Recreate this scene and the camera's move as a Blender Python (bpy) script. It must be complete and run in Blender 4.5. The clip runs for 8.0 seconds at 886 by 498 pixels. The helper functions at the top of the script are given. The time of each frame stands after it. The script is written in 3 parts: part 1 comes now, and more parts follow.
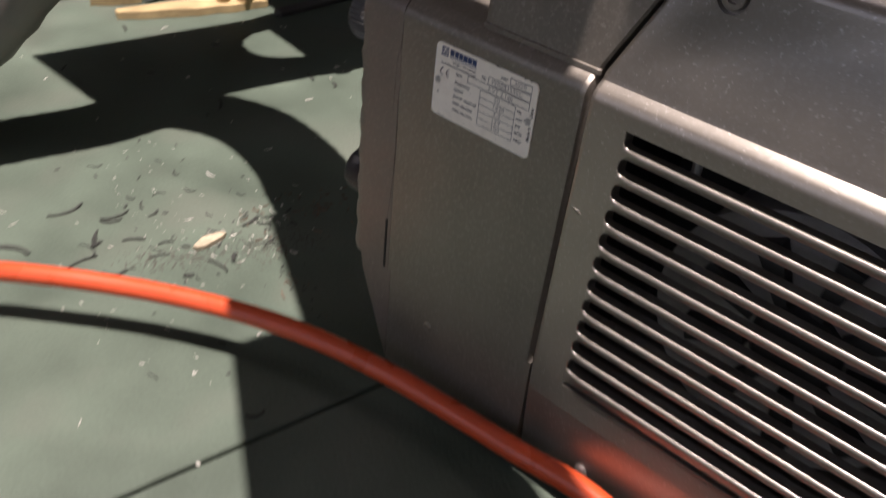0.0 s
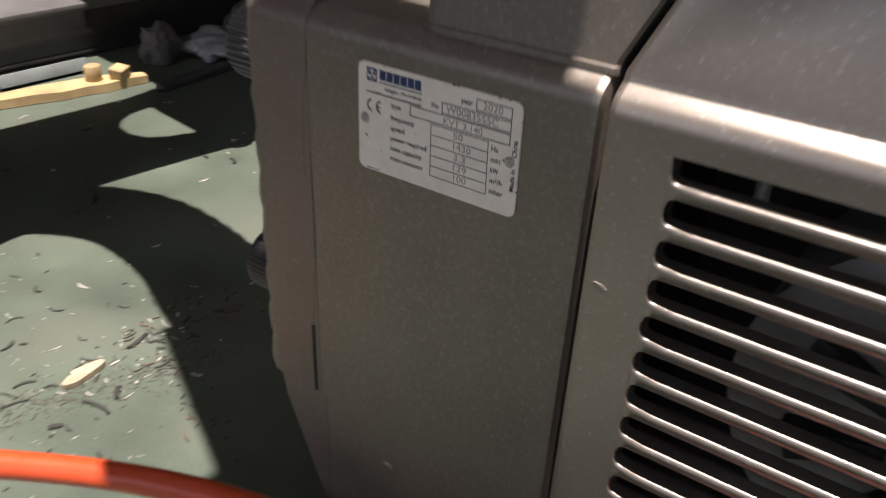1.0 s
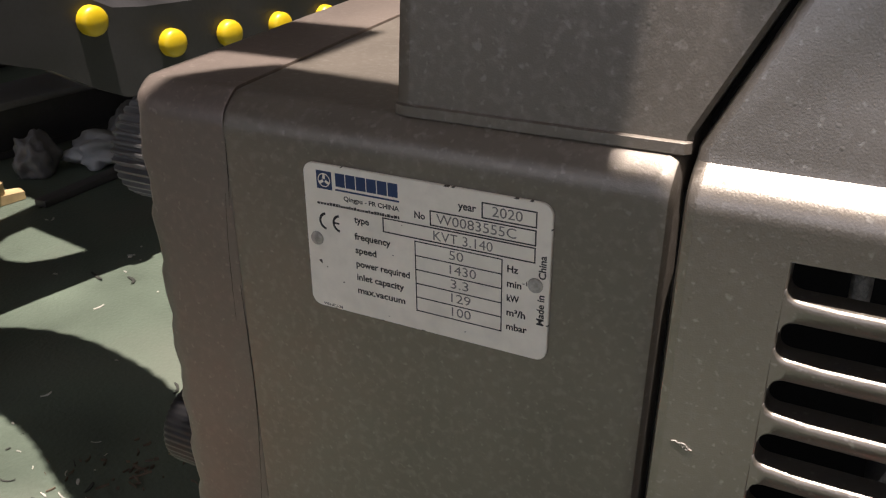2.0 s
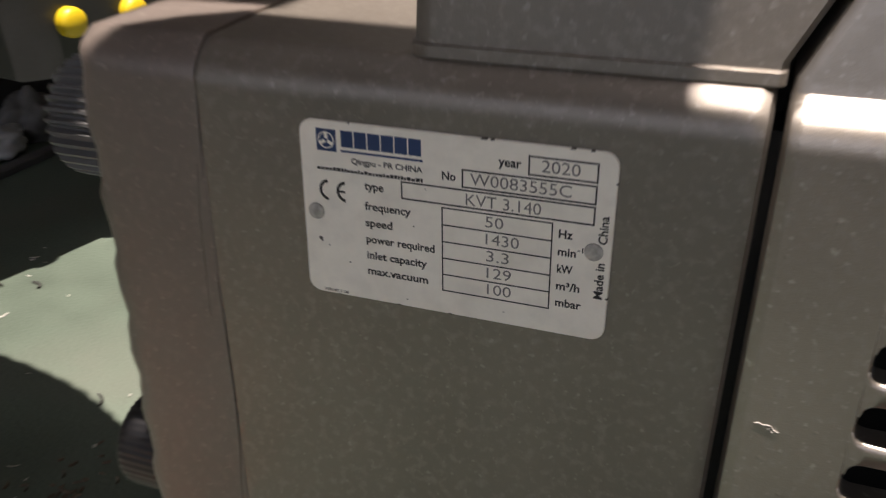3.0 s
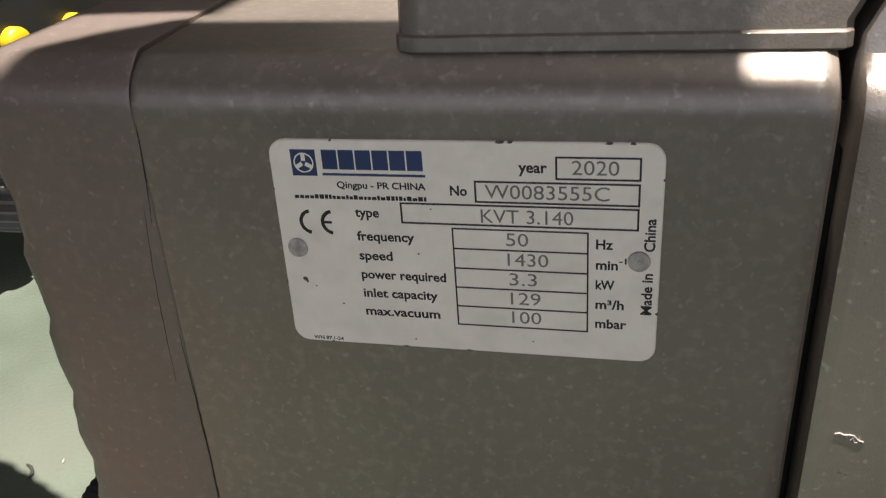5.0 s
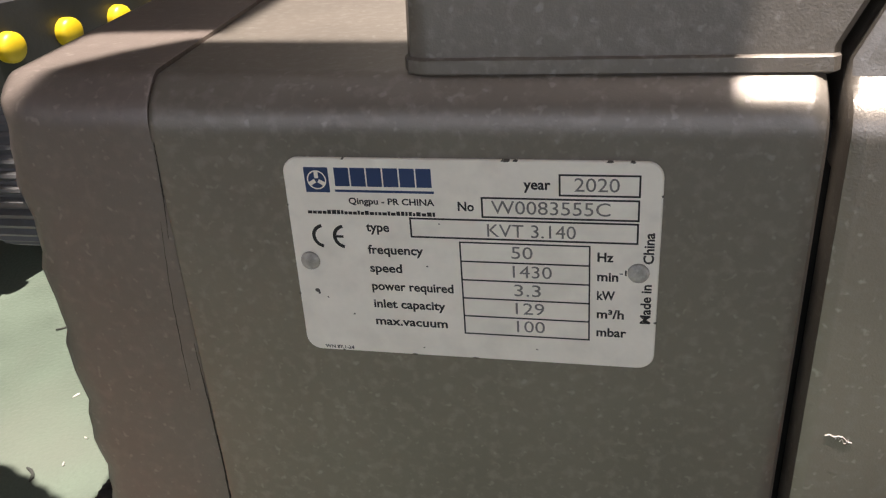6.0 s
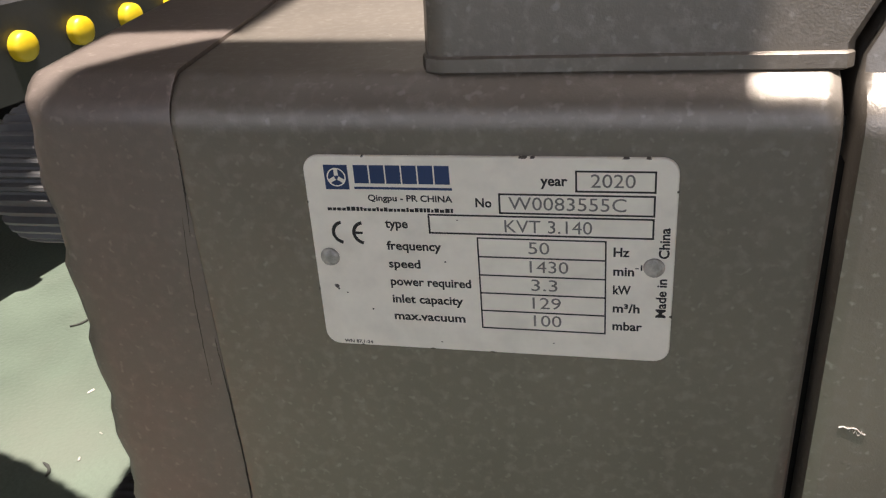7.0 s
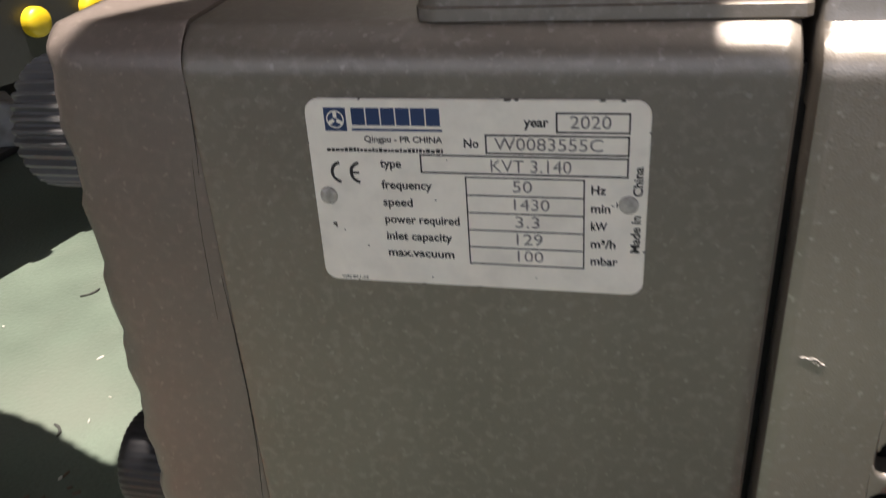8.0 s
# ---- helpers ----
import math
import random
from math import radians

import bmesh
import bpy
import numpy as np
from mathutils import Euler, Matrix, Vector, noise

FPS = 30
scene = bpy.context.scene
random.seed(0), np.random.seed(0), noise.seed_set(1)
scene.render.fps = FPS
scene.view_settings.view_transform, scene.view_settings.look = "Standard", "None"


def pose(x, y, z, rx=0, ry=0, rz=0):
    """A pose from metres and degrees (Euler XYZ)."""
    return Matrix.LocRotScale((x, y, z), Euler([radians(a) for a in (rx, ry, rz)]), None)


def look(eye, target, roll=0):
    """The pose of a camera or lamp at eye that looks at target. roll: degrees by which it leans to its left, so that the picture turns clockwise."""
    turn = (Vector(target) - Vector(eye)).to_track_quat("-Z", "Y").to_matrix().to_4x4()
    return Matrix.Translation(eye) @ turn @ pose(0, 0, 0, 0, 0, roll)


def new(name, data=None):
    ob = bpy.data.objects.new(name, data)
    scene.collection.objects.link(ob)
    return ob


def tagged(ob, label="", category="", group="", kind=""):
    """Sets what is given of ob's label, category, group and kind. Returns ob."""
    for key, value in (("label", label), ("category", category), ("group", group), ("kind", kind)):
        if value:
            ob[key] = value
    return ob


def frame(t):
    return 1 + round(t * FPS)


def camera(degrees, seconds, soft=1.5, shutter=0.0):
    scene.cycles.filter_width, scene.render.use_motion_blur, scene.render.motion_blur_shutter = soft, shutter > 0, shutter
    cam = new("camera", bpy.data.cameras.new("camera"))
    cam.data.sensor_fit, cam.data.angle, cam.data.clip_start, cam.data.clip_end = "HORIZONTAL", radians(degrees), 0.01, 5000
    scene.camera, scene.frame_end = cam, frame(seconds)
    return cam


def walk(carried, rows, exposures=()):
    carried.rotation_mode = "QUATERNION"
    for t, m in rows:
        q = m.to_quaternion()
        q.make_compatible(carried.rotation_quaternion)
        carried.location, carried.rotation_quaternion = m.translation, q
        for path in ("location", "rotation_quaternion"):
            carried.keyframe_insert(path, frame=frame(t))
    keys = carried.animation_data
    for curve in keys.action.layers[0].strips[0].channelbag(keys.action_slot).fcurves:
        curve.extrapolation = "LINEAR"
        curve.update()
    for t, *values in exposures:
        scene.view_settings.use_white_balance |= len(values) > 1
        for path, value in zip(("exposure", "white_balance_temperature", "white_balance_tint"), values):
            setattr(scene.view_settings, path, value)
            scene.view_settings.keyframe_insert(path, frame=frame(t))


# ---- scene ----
cam = camera(53.3, 8.0, 1.2, 0.5)
PATH = [
    (0, (0.453, -0.507, 0.671), (-0.6, 0.748, -0.477), 6.1),
    (0.3, (0.4, -0.455, 0.64), (-0.641, 0.87, -0.437), 3.9),
    (0.5, (0.383, -0.426, 0.625), (-0.636, 0.927, -0.438), 3.3),
    (0.8, (0.348, -0.402, 0.595), (-0.661, 0.984, -0.436), 2.5),
    (1, (0.307, -0.357, 0.554), (-0.678, 1.063, -0.453), 2.0),
    (1.2, (0.262, -0.317, 0.517), (-0.673, 1.155, -0.463), 1.7),
    (1.5, (0.218, -0.279, 0.515), (-0.67, 1.268, -0.389), 0.2),
    (1.7, (0.209, -0.266, 0.516), (-0.662, 1.312, -0.351), -0.3),
    (2.8, (0.165, -0.27, 0.504), (-0.574, 1.378, -0.356), -1.5),
    (3, (0.143, -0.245, 0.487), (-0.499, 1.435, -0.388), -0.5),
    (3.5, (0.114, -0.223, 0.464), (-0.408, 1.521, -0.363), -2.0),
    (4, (0.101, -0.216, 0.469), (-0.362, 1.536, -0.378), -3.8),
    (4.5, (0.101, -0.214, 0.461), (-0.37, 1.538, -0.381), -3.9),
    (4.7, (0.102, -0.212, 0.466), (-0.36, 1.537, -0.388), -4.1),
    (5.8, (0.1, -0.219, 0.485), (-0.342, 1.506, -0.425), -4.2),
    (6, (0.099, -0.221, 0.484), (-0.332, 1.521, -0.4), -4.2),
    (6.5, (0.098, -0.219, 0.484), (-0.335, 1.518, -0.407), -4.4),
    (7, (0.097, -0.225, 0.486), (-0.351, 1.509, -0.406), -4.7),
    (7.5, (0.097, -0.227, 0.485), (-0.355, 1.509, -0.399), -4.6),
    (8, (0.107, -0.248, 0.48), (-0.355, 1.472, -0.431), -4.3),
]
walk(cam, [(t, look(eye, target, roll)) for t, eye, target, roll in PATH],
     [(0, 0.86, 6980, 24), (0.5, 1.0, 7040, 23), (1.0, 1.03, 7120, 22), (1.7, 1.04, 7280, 20), (3.5, 1.2, 7280, 20), (6.0, 1.52, 7150, 18), (8.0, 1.52, 7150, 18)])

# ---- light ----
KX, KY = 0.08, -0.09                                    # the sun's lean, per metre of height
SUN = Vector((KX, KY, 1.0)).normalized()                # towards the sun
sun_data = bpy.data.lights.new("sun", "SUN")
sun_data.energy, sun_data.angle, sun_data.color = 5.0, radians(0.55), (1.0, 0.975, 0.94)
sun = new("sun", sun_data)
sun.matrix_world = look(SUN * 20, (0, 0, 0))
world = bpy.data.worlds.new("world")
scene.world = world
world.use_nodes = True
wt = world.node_tree
sky = wt.nodes.new("ShaderNodeTexSky")
sky.sky_type, sky.sun_disc = "NISHITA", False
sky.sun_elevation, sky.sun_rotation = math.asin(SUN.z), math.atan2(SUN.x, SUN.y)
wt.links.new(sky.outputs[0], wt.nodes["Background"].inputs[0])
wt.nodes["Background"].inputs[1].default_value = 0.08
# soft fill lamp added in an opening of the unseen south wall
south_fill_data = bpy.data.lights.new("added_fill_south", "AREA")
south_fill_data.shape, south_fill_data.size, south_fill_data.size_y = "RECTANGLE", 7.9, 2.85
south_fill_data.energy, south_fill_data.color = 17.5, (1.0, 0.94, 0.885)
south_fill = new("added_fill_south", south_fill_data)
south_fill.matrix_world = look((0.5, -4.97, 2.375), (0.5, 0, 2.375))
# warm overhead fill added in the roof opening to lift the floor shadows
roof_fill_data = bpy.data.lights.new("added_fill_roof", "AREA")
roof_fill_data.shape, roof_fill_data.size, roof_fill_data.size_y = "RECTANGLE", 2.8, 2.3
roof_fill_data.energy, roof_fill_data.color = 3.5, (1.0, 0.92, 0.83)
roof_fill = new("added_fill_roof", roof_fill_data)
roof_fill.matrix_world = pose(0.37, 0.125, 4.3)


# ---- materials ----
def material(name, colour, rough=0.5, metal=0.0, vary=0.12, grain=300.0, blotch=9.0, bump=0.15, bump_scale=None, stain=None, stain_amount=0.0, stain_scale=14.0, rough_vary=0.1, coat=0.0, per_object=0.0, specks=None, nibs=0.0, coat_rough=0.44):
    m = bpy.data.materials.new(name)
    m.use_nodes = True
    n, l = m.node_tree.nodes, m.node_tree.links
    b = n["Principled BSDF"]
    b.inputs["Metallic"].default_value = metal
    b.inputs["Coat Weight"].default_value = coat
    b.inputs["Coat Roughness"].default_value = coat_rough
    b.inputs["Coat IOR"].default_value = 1.72
    geo = n.new("ShaderNodeNewGeometry")

    def noise_tex(scale, detail=4.0):
        t = n.new("ShaderNodeTexNoise")
        t.inputs["Scale"].default_value, t.inputs["Detail"].default_value = scale, detail
        l.new(geo.outputs["Position"], t.inputs["Vector"])
        return t

    def mix(kind, fac, a, c):
        x = n.new("ShaderNodeMix")
        x.data_type, x.blend_type = "RGBA", kind
        for sock, v in ((x.inputs[0], fac), (x.inputs[6], a), (x.inputs[7], c)):
            if hasattr(v, "is_linked"):
                l.new(v, sock)
            else:
                sock.default_value = v
        return x.outputs[2]

    def ramp(sock, lo, hi, a=0.0, c=1.0):
        r = n.new("ShaderNodeMapRange")
        for i, v in zip((1, 2, 3, 4), (lo, hi, a, c)):
            r.inputs[i].default_value = v
        l.new(sock, r.inputs[0])
        return r.outputs[0]

    fine, broad = noise_tex(grain), noise_tex(blotch)
    dark = [c * (1 - 2 * vary) for c in colour] + [1]
    light = [min(1, c * (1 + 1.5 * vary)) for c in colour] + [1]
    base = mix("MIX", ramp(broad.outputs[0], 0.3, 0.7), dark, light)
    base = mix("MULTIPLY", 0.5, base, mix("MIX", ramp(fine.outputs[0], 0.3, 0.7), [1 - 1.6 * vary] * 3 + [1], [1, 1, 1, 1]))
    if stain:
        st = noise_tex(stain_scale, 8.0)
        base = mix("MIX", ramp(st.outputs[0], 0.5, 0.68, 0.0, stain_amount), base, list(stain) + [1])
    # pale specks in the colour; on the cover they also stand for glints
    if specks:
        sp = noise_tex(340, 1.5)
        base = mix("MIX", ramp(sp.outputs[0], 0.63, 0.74, 0.0, 0.4), base, list(specks) + [1])
    if per_object:
        oi = n.new("ShaderNodeObjectInfo")
        base = mix("MULTIPLY", 1.0, base, mix("MIX", oi.outputs["Random"], [1 - per_object] * 3 + [1], [1, 1, 1, 1]))
    l.new(base, b.inputs["Base Color"])
    l.new(ramp(broad.outputs[0], 0.3, 0.7, rough - rough_vary, rough + rough_vary), b.inputs["Roughness"])
    if bump:
        bt = noise_tex(bump_scale or grain, 2.0)
        bp = n.new("ShaderNodeBump")
        bp.inputs["Strength"].default_value, bp.inputs["Distance"].default_value = bump, 0.001
        height = bt.outputs[0]
        if nibs:
            # dust nibs under the paint
            vo = n.new("ShaderNodeTexVoronoi")
            vo.inputs["Scale"].default_value, vo.inputs["Randomness"].default_value = 210, 1.0
            l.new(geo.outputs["Position"], vo.inputs["Vector"])
            mul, add = n.new("ShaderNodeMath"), n.new("ShaderNodeMath")
            mul.operation, add.operation = "MULTIPLY", "ADD"
            l.new(ramp(vo.outputs["Distance"], 0.08, 0.2, nibs, 0.0), mul.inputs[0])
            l.new(ramp(noise_tex(75, 2.0).outputs[0], 0.5, 0.6), mul.inputs[1])
            l.new(mul.outputs[0], add.inputs[0])
            l.new(height, add.inputs[1])
            height = add.outputs[0]
        l.new(height, bp.inputs["Height"])
        l.new(bp.outputs[0], b.inputs["Normal"])
    return m


PAINT = material("grey_machine_paint", (0.212, 0.187, 0.156), 0.46, 0.6, 0.06, 420, 16, 0.12, 1400, rough_vary=0.03, stain=(0.285, 0.256, 0.225), stain_amount=0.58, stain_scale=240, coat=0.5, specks=(0.42, 0.39, 0.35), nibs=4.2)
# cap paint slightly browner, with the hose's bounced glow in its colour
PAINT_CAP_GLOW = material("grey_cap_paint_glow", (0.20, 0.165, 0.143), 0.5, 0.5, 0.06, 420, 16, 0.13, 1300, rough_vary=0.04, stain=(0.25, 0.208, 0.18), stain_amount=0.5, stain_scale=220, coat=0.4, specks=(0.4, 0.34, 0.3), nibs=2.6)
PAINT_COARSE = material("grey_textured_paint", (0.222, 0.198, 0.168), 0.40, 0.65, 0.06, 500, 16, 0.15, 1400, rough_vary=0.03, stain=(0.265, 0.244, 0.22), stain_amount=0.45, stain_scale=260, coat=1.0, specks=(0.55, 0.52, 0.48), nibs=2.6, coat_rough=0.32)
SCUFF = material("bare_scuffed_paint", (0.42, 0.4, 0.37), 0.5, 0.2, 0.1, 900, 200, 0)
SEAM = material("grimy_paint_crack", (0.05, 0.043, 0.036), 0.8, 0, 0.25, 900, 200, 0)
DARK = material("dark_plastic_and_gap_shade", (0.012, 0.012, 0.013), 0.6, 0, 0.1, 200, 12, 0.1)
CAST = material("cast_aluminium", (0.26, 0.25, 0.235), 0.5, 0.2, 0.15, 250, 20, 0.5, 300)
RUBBER = material("black_rubber", (0.12, 0.12, 0.12), 0.4, 0, 0.15, 300, 20, 0.2)
STEEL = material("bright_steel", (0.45, 0.44, 0.42), 0.38, 0.9, 0.12, 700, 60, 0.6, 900)
RIVET = material("dull_pale_metal", (0.5, 0.48, 0.44), 0.45, 0.3, 0.2, 900, 300, 0.8, 700)
PLATE = material("printed_aluminium", (0.93, 0.88, 0.78), 0.4, 0.0, 0.03, 600, 60, 0.05, stain=(0.5, 0.47, 0.42), stain_amount=0.16, stain_scale=90)
INK = material("black_ink", (0.018, 0.018, 0.02), 0.5, 0, 0.05, 300, 20, 0)
GREY_INK = material("grey_print", (0.2, 0.19, 0.18), 0.5, 0, 0.1, 900, 200, 0)
BLUE_INK = material("blue_ink", (0.02, 0.05, 0.14), 0.45, 0, 0.06, 300, 40, 0)
FLOOR = material("green_floor_paint", (0.078, 0.105, 0.078), 0.6, 0, 0.17, 240, 6, 0.8, 200, stain=(0.097, 0.107, 0.085), stain_amount=0.6, stain_scale=5.5)
SUBFLOOR = material("dark_floor_joint", (0.04, 0.038, 0.035), 0.8, 0, 0.2, 100, 10, 0.3)
HOSE = material("orange_hose_plastic", (0.6, 0.075, 0.02), 0.32, 0, 0.05, 200, 15, 0.06, coat=0.2)
DUCT = material("grey_duct_plastic", (0.2, 0.2, 0.182), 0.45, 0, 0.08, 150, 12, 0.2)
WOOD = material("pale_pine", (0.43, 0.32, 0.165), 0.6, 0, 0.12, 120, 25, 0.5, 140)
CHIPWOOD = material("pale_wood_chip", (0.42, 0.355, 0.25), 0.65, 0, 0.12, 200, 60, 0.6, 220)
SHAVING = material("dark_shavings", (0.024, 0.026, 0.021), 0.7, 0, 0.2, 200, 60, 0.3)
CRUMB = material("brown_wood_crumbs", (0.13, 0.1, 0.07), 0.75, 0, 0.2, 200, 60, 0.3)
SAWDUST = material("grey_sawdust", (0.075, 0.072, 0.058), 0.8, 0, 0.25, 300, 80, 0.2)
FLECK = material("pale_flecks", (0.46, 0.45, 0.40), 0.7, 0, 0.2, 200, 60, 0.3)
IRON = material("black_painted_steel", (0.045, 0.044, 0.044), 0.5, 0, 0.2, 120, 6, 0.3, stain=(0.07, 0.067, 0.06), stain_amount=0.45, stain_scale=9)
BLACK = material("black_plastic", (0.028, 0.028, 0.03), 0.45, 0, 0.15, 200, 12, 0.2)
YELLOW = material("yellow_plastic", (0.62, 0.44, 0.016), 0.4, 0, 0.06, 200, 30, 0.1)
SUNLIT_STEEL = material("sunlit_tone_steel", (0.12, 0.12, 0.118), 0.55, 0.1, 0.15, 200, 8, 0.3)
BLUEGREY = material("blue_grey_board", (0.17, 0.2, 0.195), 0.6, 0, 0.1, 150, 20, 0.3)
GRIME = material("dark_grime", (0.13, 0.115, 0.1), 0.8, 0, 0.25, 900, 200, 0)
WALL = material("warm_bounce_plaster", (0.66, 0.585, 0.505), 0.8, 0, 0.1, 60, 1.5, 0.3)
WRAP = material("grey_plastic_wrap", (0.33, 0.345, 0.35), 0.35, 0, 0.15, 60, 12, 0.5)


# ---- mesh helpers ----
def mesh_of(name, bm, mat, smooth=True, sharp=38):
    bmesh.ops.recalc_face_normals(bm, faces=bm.faces)
    me = bpy.data.meshes.new(name)
    bm.to_mesh(me)
    bm.free()
    me.materials.append(mat)
    if smooth:
        me.shade_smooth()
        if sharp:
            me.set_sharp_from_angle(angle=radians(sharp))
    return me


def part(name, bm, mat, parent=None, label="", smooth=True, sharp=38):
    ob = new(name, mesh_of(name, bm, mat, smooth, sharp))
    ob.parent = parent
    if label:
        ob["label"] = label
    return ob


def thing(name, label, category, group="", at=(0, 0, 0)):
    ob = new(name)
    ob.location = at
    ob.empty_display_size = 0.05
    return tagged(ob, label, category, group)


def loft(sections, bm=None, cap=True):
    """Equal loops of points, joined in order."""
    bm = bm or bmesh.new()
    loops = [[bm.verts.new(p) for p in s] for s in sections]
    n = len(loops[0])
    for a, b in zip(loops, loops[1:]):
        for i in range(n):
            bm.faces.new((a[i], a[(i + 1) % n], b[(i + 1) % n], b[i]))
    if cap:
        bm.faces.new(loops[0][::-1])
        bm.faces.new(loops[-1])
    return bm


def box(x0, x1, y0, y1, z0, z1, bevel=0.0, seg=2, bm=None):
    own = bmesh.new()
    bmesh.ops.create_cube(own, size=1)
    for v in own.verts:
        v.co = Vector(((x0 + x1) / 2 + v.co.x * (x1 - x0), (y0 + y1) / 2 + v.co.y * (y1 - y0), (z0 + z1) / 2 + v.co.z * (z1 - z0)))
    if bevel:
        bmesh.ops.bevel(own, geom=own.edges[:], offset=bevel, segments=seg, affect="EDGES", profile=0.5)
    if bm is None:
        return own
    me = bpy.data.meshes.new("join")
    own.to_mesh(me)
    own.free()
    bm.from_mesh(me)
    bpy.data.meshes.remove(me)
    return bm


def ring(centre, radius, n, axis="x", squash=1.0, turn=0.0):
    pts = []
    for i in range(n):
        a = turn + 2 * math.pi * i / n
        u, v = radius * math.cos(a), radius * math.sin(a) * squash
        c = Vector(centre)
        pts.append(c + (Vector((0, u, v)) if axis == "x" else Vector((u, 0, v)) if axis == "y" else Vector((u, v, 0))))
    return pts


def lathe(profile, centre, axis="x", n=32, bm=None):
    """profile: (along the axis, radius) pairs."""
    step = {"x": Vector((1, 0, 0)), "y": Vector((0, 1, 0)), "z": Vector((0, 0, 1))}[axis]
    return loft([ring(Vector(centre) + step * a, r, n, axis) for a, r in profile], bm)


def spline(points, steps=10):
    """Catmull-Rom through the points."""
    pts = [Vector(p) for p in points]
    pts = [2 * pts[0] - pts[1]] + pts + [2 * pts[-1] - pts[-2]]
    out = []
    for i in range(1, len(pts) - 2):
        p0, p1, p2, p3 = pts[i - 1:i + 3]
        for k in range(steps):
            t = k / steps
            out.append(0.5 * ((2 * p1) + (p2 - p0) * t + (2 * p0 - 5 * p1 + 4 * p2 - p3) * t * t + (3 * p1 - p0 - 3 * p2 + p3) * t ** 3))
    return out + [pts[-2]]


def tube(points, radius, n=20, ripple=0.0, every=2):
    pts = [Vector(p) for p in points]
    sections = []
    for i, p in enumerate(pts):
        d = (pts[min(i + 1, len(pts) - 1)] - pts[max(i - 1, 0)]).normalized()
        s = d.cross(Vector((0, 0, 1)))
        s = s.normalized() if s.length > 1e-4 else Vector((1, 0, 0))
        u = s.cross(d)
        r = radius + (ripple if i % every == 0 else 0)
        sections.append([p + s * r * math.cos(2 * math.pi * k / n) + u * r * math.sin(2 * math.pi * k / n) for k in range(n)])
    return loft(sections)


def prism(outline, depth0, depth1, bevel=0.0):
    """A flat outline in (x, z) pushed from y = depth0 to depth1, with a bevelled front rim."""
    n = len(outline)
    rings = []
    if bevel:
        small = []
        for i in range(n):
            a, p, b = (Vector(outline[(i + k) % n]) for k in (-1, 0, 1))
            t = (b - a).normalized()
            q = Vector((-t.y, t.x))
            small.append(p + q * bevel)
        rings.append([(p.x, depth0, p.y) for p in small])
        rings.append([(p[0], depth0 + bevel, p[1]) for p in outline])
    else:
        rings.append([(p[0], depth0, p[1]) for p in outline])
    rings.append([(p[0], depth1, p[1]) for p in outline])
    return loft(rings)


def arc(cx, cz, r, a0, a1, n=6):
    return [(cx + r * math.cos(radians(a0 + (a1 - a0) * i / n)), cz + r * math.sin(radians(a0 + (a1 - a0) * i / n))) for i in range(n + 1)]


# ---- floor, with unseen walls and roof added around it ----
JOINT = lambda y: -0.085 + 0.178 * (y + 0.31)


def floor_slab(name, x_of, x_far, mat):
    bm = bmesh.new()
    ys = [-5.0, 5.0]
    near = [(x_of(y), y) for y in ys]
    far = [(x_far, y) for y in reversed(ys)]
    pts = near + far
    loft([[(x, y, -0.06) for x, y in pts], [(x, y, -0.0015) for x, y in pts], [(x + (0.0015 if x_far > x else -0.0015) * (1 if abs(x) < 4 else 0), y, 0) for x, y in pts]], bm)
    return tagged(part(name, bm, mat, smooth=False), "worn green-grey painted workshop floor with dust", "floor", kind="structure")


floor_a = floor_slab("floor", lambda y: JOINT(y) - 0.0025, -6.0, FLOOR)
floor_b = floor_slab("floor", lambda y: JOINT(y) + 0.0025, 5.0, FLOOR)
tagged(part("ground", box(-6.2, 5.2, -5.2, 5.2, -0.15, -0.062), SUBFLOOR, smooth=False), "dark bedding under the floor joint", "ground", kind="structure")
H = 4.2
# walls out of view, pale and warm to bounce fill into the shadows
tagged(part("wall_north", box(-6.2, 5.2, 5.0, 5.2, -0.06, H), WALL, smooth=False), "unseen pale wall added to bounce warm fill", "wall", kind="structure")
tagged(part("wall_west", box(-6.2, -6.0, -5.0, 5.0, -0.06, H), WALL, smooth=False), "unseen pale wall added to bounce warm fill", "wall", kind="structure")
tagged(part("wall_east", box(5.0, 5.2, -5.0, 5.0, -0.06, H), WALL, smooth=False), "unseen pale wall added to bounce warm fill", "wall", kind="structure")
# south wall out of view, left open for the added fill lamp
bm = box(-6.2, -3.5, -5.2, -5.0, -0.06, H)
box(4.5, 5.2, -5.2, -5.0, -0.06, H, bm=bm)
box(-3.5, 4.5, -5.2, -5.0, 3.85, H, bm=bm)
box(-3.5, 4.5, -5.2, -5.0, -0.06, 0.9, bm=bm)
tagged(part("wall_south", bm, WALL, smooth=False), "unseen added wall with an opening for the south fill lamp", "wall", kind="structure")
# roof added out of view; its opening sets where the sun falls
bm = box(-6.2, -1.06, -5.2, 5.2, H, H + 0.15)
box(1.8, 5.2, -5.2, 5.2, H, H + 0.15, bm=bm)
box(-1.06, 1.8, 1.3, 5.2, H, H + 0.15, bm=bm)
box(-1.06, 1.8, -5.2, -1.05, H, H + 0.15, bm=bm)
tagged(part("ceiling", bm, WALL, smooth=False), "unseen added roof slab, its opening bounding the sunlight", "ceiling", kind="structure")

# ---- vacuum pump ----
pump = thing("vacuum_pump", "grey painted rotary vacuum pump with louvred cover, standing on the floor", "vacuum pump")
TOP, LEAN_LEFT = 0.4205, 0.09


